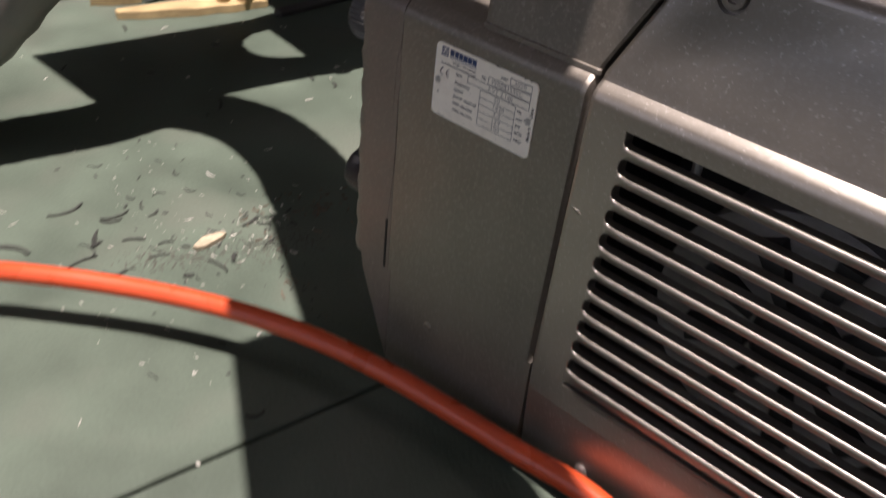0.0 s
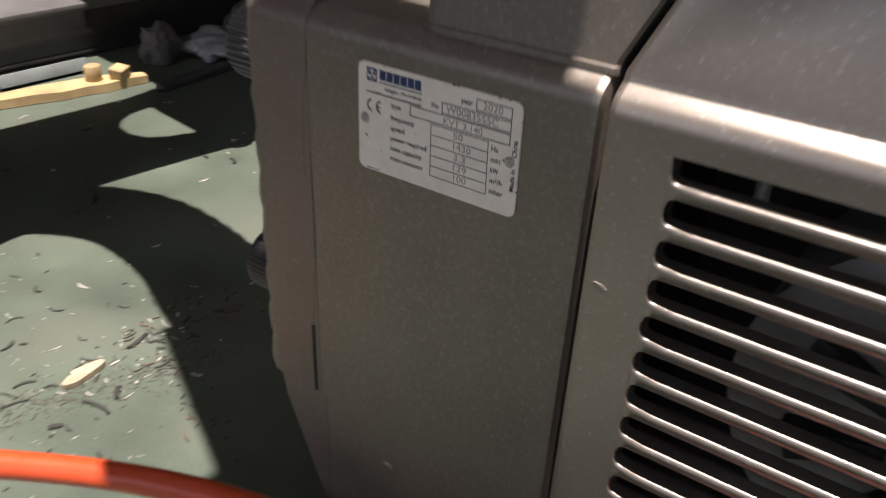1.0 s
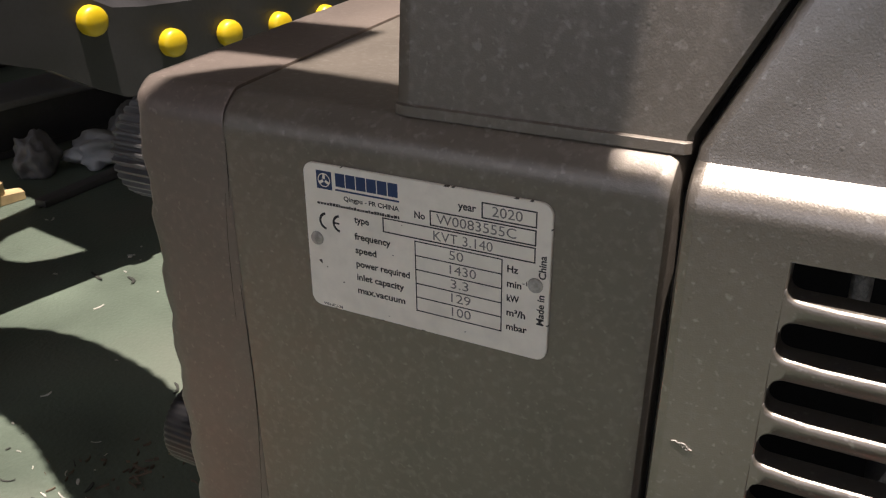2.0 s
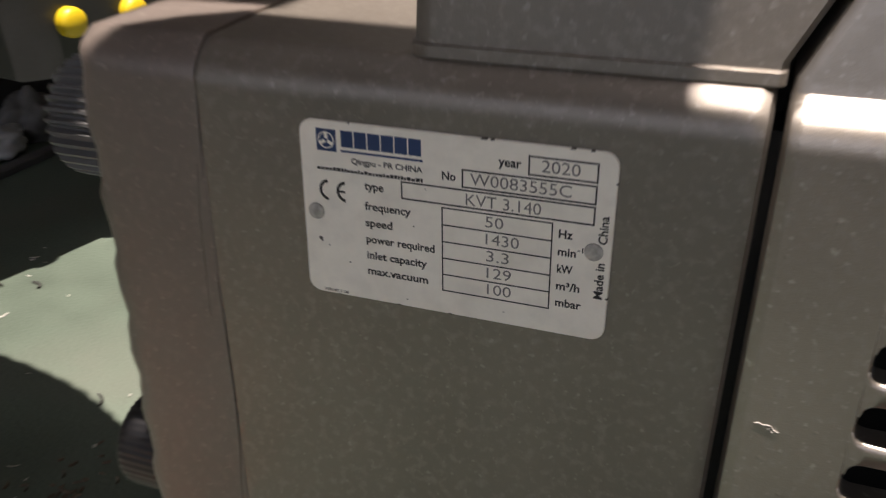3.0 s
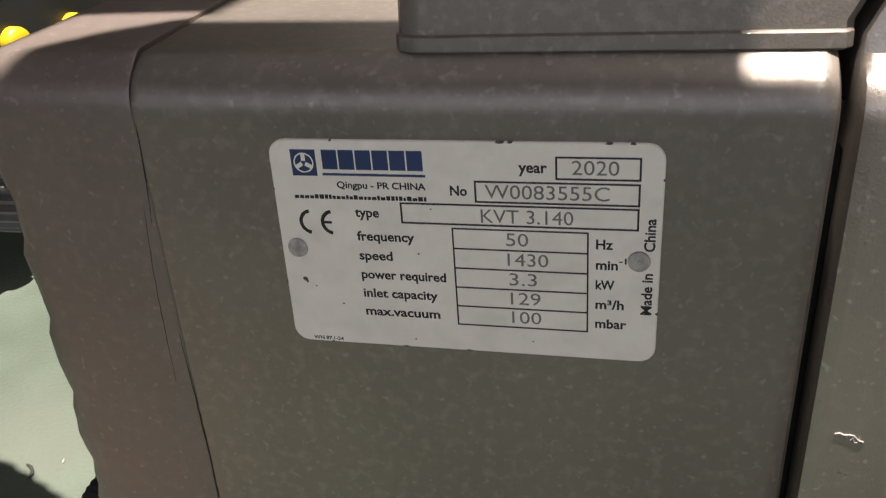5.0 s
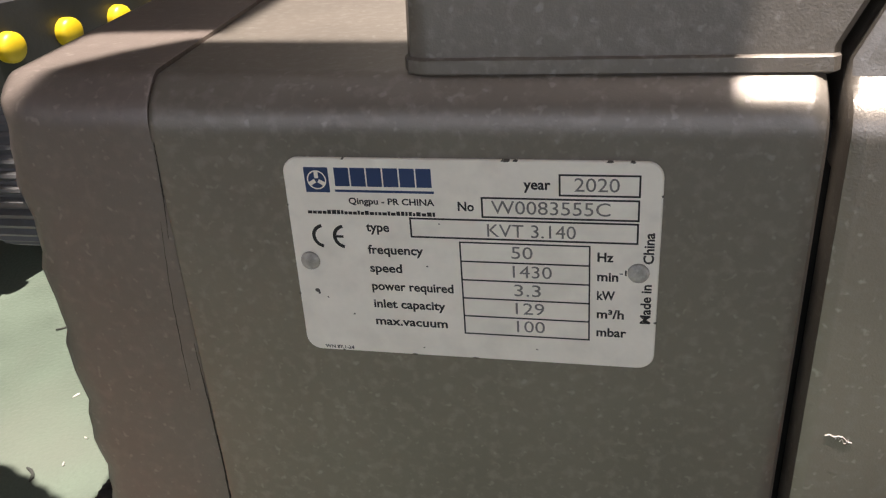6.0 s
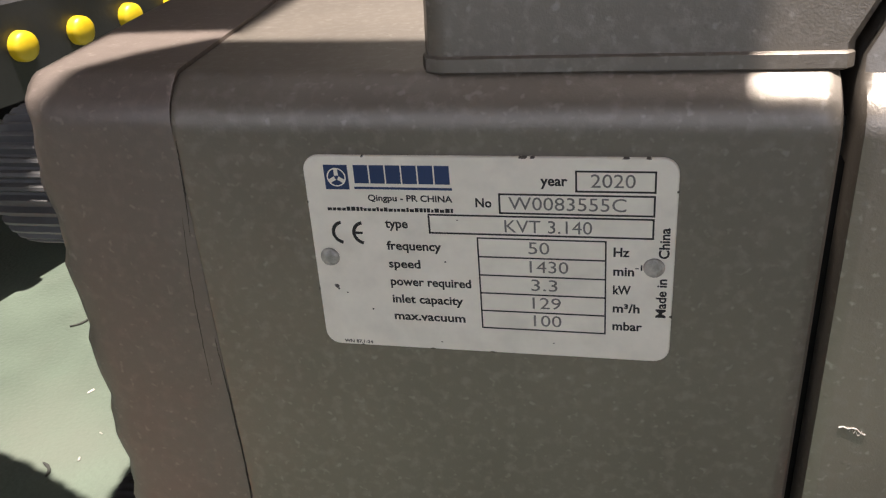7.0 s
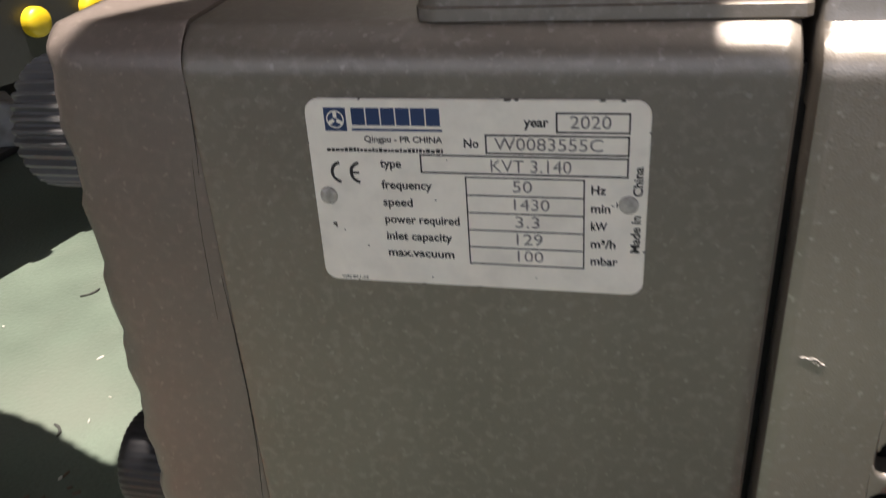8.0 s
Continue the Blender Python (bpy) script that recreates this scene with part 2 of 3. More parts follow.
def bend(front, top):
    """The front edge: a tight bend out of the upright face, then a slope that runs back under the hood."""
    pts = [(front, top - 0.0152)]
    for i in range(8):
        a = radians(46 * i / 7)
        pts.append((front + 0.0125 - 0.0125 * math.cos(a), top - 0.0147 + 0.0125 * math.sin(a)))
    return pts + [(front + 0.0070, top - 0.0030), (front + 0.0103, top - 0.0009)]


def side_profile(inset=0.0, top=TOP, z0=0.145, back=0.40, drop=1.0):
    t = top - inset * drop
    return [(inset, z0)] + bend(inset, t) + [(inset + 0.0128, t - 0.0001), (inset + 0.016, t + 0.00002), (back, t + 0.004), (back, z0)]


def skew(x, y):
    return x - LEAN_LEFT * max(0.0, y) if x < 0.03 else x


def slit_lean(z):
    """The slit between housing and cover draws in slightly towards the base."""
    return 0.0020 + 0.023 * (min(z, 0.4265) - 0.41)


def fine_profile(inset, top, drop=1.0):
    """The side profile with short steps down the front face."""
    prof = side_profile(inset, top=top, drop=drop)
    low, high = prof[0][1], prof[1][1]
    return [(prof[0][0], low + (high - low) * k / 44) for k in range(44)] + prof[1:]


def sections_along_x(rows, top=TOP):
    out = []
    for x, i in rows:
        loop = []
        for y, z in fine_profile(i, top):
            loop.append((skew(x + (slit_lean(z) if x > 0.1 else 0.0), y), y, z))
        out.append(loop)
    return out


part("front_housing", loft(sections_along_x([(-0.0408, 0.00025), (-0.0404, 0.0001), (-0.0392, 0.0), (-0.0382, 0), (-0.037, 0), (0.05, 0), (0.136, 0), (0.1375, 0), (0.1385, 0.0), (0.1415, 0.001), (0.1428, 0.004)])), PAINT, pump)


def cap_sections():
    out = []
    for x, i in [(-0.0409, 0.00025), (-0.0413, 0.0001), (-0.0424, 0), (-0.06, 0.0), (-0.082, 0.0003), (-0.0885, 0.0012), (-0.0918, 0.0034), (-0.0934, 0.007), (-0.0937, 0.012)]:
        # uneven moulding down the outer edge
        w = 0.0011 if x < -0.07 else 0.0
        out.append([(skew(x, y) + w * (math.sin(z * 190) + 0.5 * math.sin(z * 433 + 1)), y, z) for y, z in fine_profile(i, TOP + 0.0012, 0.3)])
    return out


part("end_cap", loft(cap_sections()), PAINT_CAP_GLOW, pump)
# near-black filler blocks: the shade inside the pump is put into their colour
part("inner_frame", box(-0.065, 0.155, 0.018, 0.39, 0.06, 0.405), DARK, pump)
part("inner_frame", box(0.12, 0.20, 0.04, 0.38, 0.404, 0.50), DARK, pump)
# black strip for the shade in the open seam, and hairlines where paint bridges it higher up
part("seam_slot", box(-0.0477, -0.0452, -0.0006, 0.01, 0.1455, 0.2018), DARK, pump)


def hairline(points, width, seed):
    rnd = random.Random(seed)
    line = spline([(x, 0, z) for x, z in points], 10)
    rows = []
    for k, p in enumerate(line):
        t = k / (len(line) - 1)
        w = width * (0.25 + 0.75 * math.sin(math.pi * min(1, max(0, t * 0.92 + 0.04)))) * rnd.uniform(0.55, 1.15)
        x = p.x + rnd.uniform(-1, 1) * 0.00012
        rows.append([(x - w, 0.0004, p.z), (x - w * 0.6, -0.00007, p.z), (x + w * 0.6, -0.00007, p.z), (x + w, 0.0004, p.z)])
    part("hairline_seam", loft(rows), SEAM, pump, "dark hairline crack in the paint", smooth=False)


hairline([(-0.0402, 0.4035), (-0.0405, 0.397), (-0.0412, 0.386), (-0.0424, 0.372)], 0.00022, 1)
hairline([(-0.0438, 0.378), (-0.0456, 0.357), (-0.0466, 0.335), (-0.0470, 0.315)], 0.0002, 2)
hairline([(-0.0418, 0.334), (-0.0412, 0.305), (-0.0412, 0.27), (-0.0430, 0.24), (-0.0462, 0.2025)], 0.00032, 3)

# base under the housing, drawn in towards the floor
base = [[(-0.083, 0.0, 0.145), (0.1425, 0.0, 0.145), (0.1425, 0.38, 0.145), (-0.105, 0.38, 0.145)],
        [(-0.079, 0.0, 0.125), (0.1425, 0.0, 0.125), (0.1425, 0.38, 0.125), (-0.1, 0.38, 0.125)],
        [(-0.040, 0.0, 0.03), (0.1425, 0.0, 0.045), (0.1425, 0.38, 0.03), (-0.04, 0.38, 0.03)]]
bm = loft([[(max(x, -0.0367), y, z) for x, y, z in s] for s in base])
part("base_panel", bm, PAINT, pump, smooth=False)
bm = loft([[(min(x, -0.0390), y + 0.002, z) for x, y, z in s] for s in base])
part("base_corner", bm, PAINT_CAP_GLOW, pump, smooth=False)
for x, y in ((0.0, 0.06), (0.0, 0.32), (0.48, 0.06), (0.48, 0.32)):
    part("foot", lathe([(0, 0.022), (0.004, 0.026), (0.04, 0.026), (0.062, 0.02)], (x, y, 0), "z", 20), RUBBER, pump, "black rubber foot")

# raised hood behind the front housing, its slanted end against the slit
RISE = math.tan(radians(86))


def hood_face(x, z, proud=0.0):
    return (x, 0.0115 + max(0.0, z - 0.4235) / RISE - proud, z)


def hood_section(z, proud, left, inset=0.0):
    """Outline of the hood at height z; its slit side slants with height."""
    slit = 0.1468 + 0.52 * max(0, z - 0.4265)
    y = hood_face(0, z, proud)[1] + inset
    return [(left + inset, y + 0.006, z), (left + 0.0018 + inset, y + 0.0018, z), (left + 0.006 + inset, y, z), (left + 0.008 + inset, y, z), (slit - 0.0035 - inset, y, z), (slit - 0.002 - inset, y, z), (slit - inset, y + 0.002, z), (slit - inset, 0.39, z), (left + inset, 0.39, z)]


part("hood_flange", loft([hood_section(0.4195, 0.0016, 0.0335, 0.0006), hood_section(0.4202, 0.0018, 0.0335), hood_section(0.4238, 0.0016, 0.0335), hood_section(0.4243, 0.001, 0.0335, 0.0004)]), PAINT, pump)
part("hood", loft([hood_section(0.4236, 0, 0.034), hood_section(0.4262, 0, 0.034), hood_section(0.45, 0, 0.0345), hood_section(0.48, 0, 0.035), hood_section(0.505, 0, 0.0355), hood_section(0.513, 0, 0.036, 0.0015), hood_section(0.517, 0, 0.036, 0.005), hood_section(0.518, 0, 0.036, 0.011)]), PAINT, pump)

# louvred cover
cover = part("cover_shell", bmesh.new(), PAINT_COARSE, pump)
X0, X1 = 0.1462, 0.60
SLOT_L, SLOT_R, PITCH, SLOT_H, SLOT_Z, SLOTS = 0.1819, 0.49, 0.0218, 0.0136, 0.381, 11


def cover_profile(inset=0.0):
    f = inset
    pts = [(0.012, 0.394), (f, 0.394), (f, 0.399)] + bend(f, 0.4195)
    y, z = pts[-1]
    top = 0.512 - inset
    pts.append((y + 0.001, z + 0.004))
    y1 = y + 0.001 + (top - z - 0.004) / RISE
    pts.append((y1, top))
    r2 = 0.012
    for i in range(1, 6):
        a = radians(170 - 80 * i / 5)
        pts.append((y1 + r2 * 1.0 + r2 * math.cos(a), top + r2 * math.sin(a) - r2 * 0.17))
    return pts + [(0.40, top + 0.008), (0.40, 0.394)]


def cover_x(x, z):
    return x + slit_lean(z) + 0.52 * max(0.0, z - 0.4265) if x < 0.3 else x


bm = loft([[(cover_x(X0, z), 0.2 + (y - 0.2) * 0.02, z) for y, z in cover_profile(0.004)]] + [[(cover_x(x, z), y, z) for y, z in cover_profile(i)] for x, i in ((X0, 0.004), (X0 + 0.0012, 0.0012), (X0 + 0.004, 0.0), (X0 + 0.0048, 0), (X0 + 0.0056, 0), (0.35, 0), (X1 - 0.006, 0), (X1 - 0.005, 0), (X1 - 0.004, 0), (X1, 0.004))])
mesh = mesh_of("cover_shell", bm, PAINT_COARSE)
cover.data = mesh
LOW = SLOT_Z - PITCH * (SLOTS - 1)                       # lower edge of the lowest slot
# stiles beside the slots and the apron below
for rows in (((X0, 0.004), (X0 + 0.0012, 0.0012), (X0 + 0.004, 0), (X0 + 0.0048, 0), (X0 + 0.0056, 0), (SLOT_L - 0.002, 0), (SLOT_L - 0.0007, 0), (SLOT_L, 0.0007)),
             ((SLOT_R, 0.0007), (SLOT_R + 0.0007, 0), (SLOT_R + 0.002, 0), (X1 - 0.006, 0), (X1 - 0.005, 0), (X1 - 0.004, 0), (X1, 0.004))):
    part("cover_stile", loft([[(x + slit_lean(z), y, z) for y, z in ((f, 0.146), (f, 0.394), (0.012, 0.394), (0.012, 0.146))] for x, f in rows]), PAINT_COARSE, cover)
APRON_L = 0.1448
part("cover_apron", loft([[(APRON_L, 0.0, 0.1462), (X1, 0.0, 0.1462), (X1, 0.38, 0.1462), (APRON_L, 0.38, 0.1462)],
                          [(APRON_L, 0.0, 0.12), (X1, 0.0, 0.12), (X1, 0.38, 0.12), (APRON_L, 0.38, 0.12)],
                          [(APRON_L, 0.006, 0.035), (X1, 0.006, 0.035), (X1, 0.38, 0.035), (APRON_L, 0.38, 0.035)]]), PAINT_COARSE, cover, smooth=False)
part("cover_end", box(X1 - 0.006, X1 - 0.0005, 0.012, 0.39, 0.147, 0.393), PAINT_COARSE, cover)


def bar_section(x, high, r=0.0045, lip=0.0017):
    """Cross-section of a louvre bar whose top lies at z = 0; it flares into the stiles and its upper lip leans forward."""
    d = max(0.0, min(x - SLOT_L, SLOT_R - x))
    flare = r - math.sqrt(max(0.0, r * r - (r - d) ** 2)) if d < r else 0.0
    out = lip * max(0.0, min(1.0, (d - 0.003) / 0.012))
    hi, lo = flare, -high - flare
    return [(x, 0.0008, lo), (x, 0.0, lo + 0.0008), (x, -out, hi - 0.0034), (x, -out, hi - 0.0026)] + [(x, -out + 0.0024 - 0.0024 * math.cos(radians(a)), hi - 0.0024 + 0.0024 * math.sin(radians(a))) for a in (15, 30, 45, 60, 75, 90)] + [(x, 0.0095, hi), (x, 0.0095, lo)]


ends = [-0.0006, 0.0, 0.0006, 0.0014, 0.0025, 0.0045, 0.009, 0.015, 0.016, 0.018]
bar_x = [SLOT_L + e for e in ends] + [SLOT_R - e for e in reversed(ends)]
bar_mesh = mesh_of("louvre_bar", loft([bar_section(x, PITCH - SLOT_H) for x in bar_x]), PAINT_COARSE)
for k in range(SLOTS - 1):
    bar = new("louvre_bar", bar_mesh)
    bar.location = (slit_lean(SLOT_Z - PITCH * k), 0, SLOT_Z - PITCH * k)
    bar.parent = cover
# rail under the lowest slot
bm = loft([[(x + slit_lean(LOW), y, z + LOW) for x, y, z in bar_section(x, LOW - 0.1468 - 0.004)] for x in bar_x])
part("louvre_sill", bm, PAINT_COARSE, cover)
# recessed screw of the cover
C = Vector((0.2255, 0.0117 + (0.5 - 0.4235) / RISE, 0.5))
tilt = pose(C.x, C.y, C.z, -4)
cutter = new("cutter", mesh_of("cutter", lathe([(-0.01, 0.0112), (0.0062, 0.0112)], (0, 0, 0), "y", 40), DARK))
cutter.matrix_world = tilt
cut = cover.modifiers.new("recess", "BOOLEAN")
cut.operation, cut.solver, cut.object = "DIFFERENCE", "EXACT", cutter
bpy.context.view_layer.update()
carved = bpy.data.meshes.new_from_object(cover.evaluated_get(bpy.context.evaluated_depsgraph_get()))
cover.modifiers.clear()
cover.data = carved
bpy.data.objects.remove(cutter)
carved.materials.clear()
carved.materials.append(PAINT_COARSE)
carved.set_sharp_from_angle(angle=radians(38))
bm = loft([ring((0, a, 0), r, 24, "y") for a, r in ((0.0064, 0.0088), (0.0006, 0.0088), (-0.0002, 0.008), (-0.0002, 0.0056))] + [[(0.0048 * math.cos(math.pi / 3 * round(k / 4)), a, 0.0048 * math.sin(math.pi / 3 * round(k / 4))) for k in range(24)] for a in (-0.0002, 0.004)])
ob = part("screw_head", bm, PAINT, cover, "grey socket screw head sunk in the cover", smooth=False)
ob.matrix_local = tilt
ob = part("apron_screw", lathe([(0.002, 0.0065), (-0.002, 0.0065), (-0.004, 0.004), (-0.0042, 0.001)], (0.213, 0.0045, 0.062), "y", 16), STEEL, cover)

# scratches in the paint of the cover
def scratch(x, z, run, seed):
    rnd = random.Random(seed)
    bm = bmesh.new()
    pts = [(x + run * i / 6, z + rnd.uniform(-1, 1) * 0.0011 - 0.0015 * i / 6) for i in range(7)]
    rows = [[(px, -0.0002, pz - 0.00022), (px, -0.00035, pz), (px, -0.0002, pz + 0.00022), (px, 0.0006, pz)] for px, pz in pts]
    return part("scratch", loft(rows, bm), SCUFF, cover, "pale scratch in the paint", smooth=False)


scratch(0.1535, 0.3165, 0.0075, 3)
scratch(0.1565, 0.3155, 0.0035, 8)

# seen through the louvres
part("fan_housing", lathe([(0.0, 0.02), (0.0, 0.098), (0.004, 0.104), (0.10, 0.104)], (0.324, 0.036, 0.268), "y", 48), CAST, pump, "cast fan housing behind the louvres")
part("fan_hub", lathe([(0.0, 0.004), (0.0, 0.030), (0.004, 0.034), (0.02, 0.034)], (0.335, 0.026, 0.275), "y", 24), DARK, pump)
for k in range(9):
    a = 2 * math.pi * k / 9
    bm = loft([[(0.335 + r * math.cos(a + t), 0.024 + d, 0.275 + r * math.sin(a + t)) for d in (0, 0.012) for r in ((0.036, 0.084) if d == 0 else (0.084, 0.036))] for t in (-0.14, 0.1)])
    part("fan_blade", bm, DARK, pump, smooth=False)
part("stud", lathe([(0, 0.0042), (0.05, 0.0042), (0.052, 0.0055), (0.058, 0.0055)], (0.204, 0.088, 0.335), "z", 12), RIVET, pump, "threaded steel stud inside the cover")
# near-black plate added so the depth behind the fan stays dark
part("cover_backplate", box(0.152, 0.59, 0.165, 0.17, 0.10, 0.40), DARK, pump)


# ribbed caps on the end of the pump
def ribbed_cap(z, radius, end, mat, label, ribs=34, depth=0.055):
    n = ribs * 4
    rows = []
    for x, k in ((-0.08, 1.0), (end + 0.0055, 1.0), (end + 0.002, 0.985), (end + 0.0003, 0.93), (end, 0.3)):
        loop = []
        for i in range(n):
            a = 2 * math.pi * i / n
            r = radius * k * (1.0 if i % 4 in (0, 1) else 1 - depth)
            loop.append((x, 0.030 + r * math.cos(a), z + r * math.sin(a)))
        rows.append(loop)
    return part("ribbed_cap", loft(rows), mat, pump, label)


ribbed_cap(0.3805, 0.0252, -0.1175, RUBBER, "black ribbed filter cap", 34, 0.085)
ribbed_cap(0.2175, 0.0235, -0.1185, BLACK, "black finely ribbed drain cap", 40, 0.02)
# dimples and a paint nick on the panels
part("panel_dimple", lathe([(0.001, 0.0062), (-0.0004, 0.005), (-0.0009, 0.003), (-0.001, 0.0008)], (0.018, 0.0, 0.108), "y", 14), PAINT, pump)


# ---- nameplate ----
PW, PH = 0.1059, 0.0638
plate = thing("nameplate", "white printed metal nameplate riveted to the pump front", "nameplate", at=(0, 0, 0.3988))


def rounded(w, h, r):
    return arc(w - r, -r, r, 90, 0) + arc(w - r, -h + r, r, 0, -90) + arc(r, -h + r, r, 270, 180) + arc(r, -r, r, 180, 90)


part("plate", prism([(x - 0.0007 + 0.010 * z, z + 0.0008) for x, z in rounded(PW, PH, 0.0046)[::-1]], -0.0012, 0.0002, 0.0003), PLATE, plate)
INKY = -0.00128


def ink_rects(name, rects, mat):
    """rects in millimetres from the plate's upper left corner."""
    bm = bmesh.new()
    for x0, v0, x1, v1 in rects:
        box(x0 / 1000, x1 / 1000, INKY, -0.0010, -v1 / 1000, -v0 / 1000, bm=bm)
    return part(name, bm, mat, plate, smooth=False)


def ink_frame(name, x0, v0, x1, v1, w=0.52):
    ink_rects(name, [(x0, v0, x1, v0 + w), (x0, v1 - w, x1, v1), (x0, v0 + w, x0 + w, v1 - w), (x1 - w, v0 + w, x1, v1 - w)], INK)


def ink_text(body, x, v, width, cap, mat, turn=0.0, weight=0.0):
    """Text with its lower left corner at (x, v) mm, a capital's height and the whole width in mm."""
    cu = bpy.data.curves.new("print", "FONT")
    cu.body, cu.size, cu.resolution_u, cu.offset = body, 1.0, 3, weight + (0.026 if mat == INK else 0.0)
    tmp = new("print", cu)
    dg = bpy.context.evaluated_depsgraph_get()
    me = bpy.data.meshes.new_from_object(tmp.evaluated_get(dg))
    bpy.data.objects.remove(tmp)
    xs = [q.co.x for q in me.vertices]
    lo, hi = min(xs), max(xs)
    sx, sy = width / (hi - lo) / 1000, cap / 0.69 / 1000
    c, s = math.cos(radians(turn)), math.sin(radians(turn))
    for q in me.vertices:
        a, b = (q.co.x - lo) * sx, q.co.y * sy
        q.co = (x / 1000 + a * c - b * s, INKY, -v / 1000 + a * s + b * c)
    me.materials.clear()
    me.materials.append(mat)
    ob = new("print", me)
    ob.parent = plate
    return ob


# brand mark as plain shapes
ink_rects("blue_mark", [(5.6, 1.9, 12.8, 9.5)], BLUE_INK)
bm = bmesh.new()
ringo = [[(0.0092 + r * math.cos(2 * math.pi * i / 32), INKY - d, -0.0057 + r * math.sin(2 * math.pi * i / 32)) for i in range(32)] for r, d in ((0.0029, 0.00003), (0.0025, 0.00003))]
loft(ringo, bm, cap=False)
for a in (90, 210, 330):
    u, w = Vector((math.cos(radians(a)), math.sin(radians(a)))), Vector((-math.sin(radians(a)), math.cos(radians(a))))
    bm.faces.new([bm.verts.new((0.0092 + q.x, INKY - 0.00003, -0.0057 + q.y)) for q in (u * 0.0005 - w * 0.0006, u * 0.0026 - w * 0.0006, u * 0.0026 + w * 0.0006, u * 0.0005 + w * 0.0006)])
part("white_mark", bm, PLATE, plate, smooth=False)
for k in range(6):
    ink_rects("name_bar", [(14.6 + 4.76 * k, 1.9, 14.6 + 4.76 * k + 4.3, 7.5)], BLUE_INK)
ink_rects("blue_underline", [(14.3, 8.6, 43.2, 9.3)], BLUE_INK)
ink_text("Qingpu - PR CHINA", 18.0, 12.9, 25.1, 1.9, INK)
rnd = random.Random(12)
x, bars = 5.2, []
while x < 42.4:
    w = rnd.choice((0.7, 0.95, 1.1, 1.3))
    bars.append((x, 15.35 - rnd.choice((0, 0, 0.35)), x + w, 16.25))
    x += w + 0.28
for bar in bars:
    ink_rects("web_bar", [bar], INK)
ink_text("year", 68.2, 7.3, 7.4, 2.9, INK)
ink_frame("year_box", 77.7, 2.8, 99.3, 9.2)
ink_text("2020", 81.9, 7.7, 11.9, 3.9, GREY_INK)
ink_text("No", 49.7, 14.2, 4.6, 2.7, INK)
ink_frame("number_box", 56.3, 9.9, 99.2, 16.2)
ink_text("W0083555C", 59.1, 14.8, 32.4, 3.9, GREY_INK)
ink_text("type", 22.3, 21.4, 6.9, 2.8, INK)
ink_frame("type_box", 35.4, 16.7, 99.1, 23.0)
ink_text("KVT 3.140", 57.7, 21.9, 24.6, 3.9, GREY_INK)
TABLE0, ROW = 24.0, 6.03
for k in range(6):
    ink_rects("table_line", [(49.4, TABLE0 + ROW * k - 0.22, 86.3, TABLE0 + ROW * k + 0.22)], INK)
for x in (49.4, 85.85):
    ink_rects("table_line", [(x, TABLE0, x + 0.45, TABLE0 + 5 * ROW)], INK)
for k, (left, right, value, v0, v1, unit, u1) in enumerate((("frequency", 39.0, "50", 64.3, 70.3, "Hz", 92.6), ("speed", 32.2, "1430", 64.5, 75.6, "min", 94.0), ("power required", 47.2, "3.3", 64.8, 72.4, "kW", 93.2), ("inlet capacity", 44.4, "129", 65.0, 73.3, "m\u00b3/h", 95.8), ("max.vacuum", 44.7, "100", 65.2, 73.4, "mbar", 96.6))):
    base_v = TABLE0 + ROW * k + 4.5
    ink_text(left, 22.1, base_v + 0.1, right - 22.4, 2.75, INK)
    ink_text(value, v0, base_v + 0.1, v1 - v0, 3.8, GREY_INK)
    ink_text(unit, 88.2, base_v + 0.0, u1 - 88.2, 2.75, INK)
ink_text("-1", 94.3, TABLE0 + ROW + 2.6, 1.9, 1.6, INK)
ink_text("Made in", 103.0, 47.8, 12.6, 2.7, INK, 90)
ink_text("China", 103.3, 28.8, 9.5, 2.7, INK, 90)
ink_text("WN 87.1-24", 4.6, 62.2, 9.4, 1.1, INK)


def ink_arc(name, cx, cv, r0, r1, a0, a1, extra=()):
    bm = bmesh.new()
    n = 20
    rows = []
    for i in range(n + 1):
        a = radians(a0 + (a1 - a0) * i / n)
        rows.append([bm.verts.new(((cx + r * math.cos(a)) / 1000, INKY, (-cv + r * math.sin(a)) / 1000)) for r in (r0, r1)])
    for p, q in zip(rows, rows[1:]):
        bm.faces.new((p[0], p[1], q[1], q[0]))
    for x0, v0, x1, v1 in extra:
        bm.faces.new([bm.verts.new((x / 1000, INKY, -v / 1000)) for x, v in ((x0, v1), (x1, v1), (x1, v0), (x0, v0))])
    part(name, bm, INK, plate, smooth=False)


ink_arc("conformity_mark", 9.3, 23.4, 2.8, 3.85, 100, 260)
ink_arc("conformity_mark", 15.7, 23.4, 2.8, 3.85, 100, 260, [(12.4, 23.0, 15.1, 23.8)])
for x in (3.8, 99.4):
    part("rivet", lathe([(0.001, 0.0030), (-0.0013, 0.0030), (-0.0018, 0.0028), (-0.0022, 0.0019), (-0.0023, 0.0004)], (x / 1000, 0, -0.0317), "y", 20), RIVET, plate, "hammered metal rivet")

# grime caught along the plate's rim and specks on its face
rnd = random.Random(21)
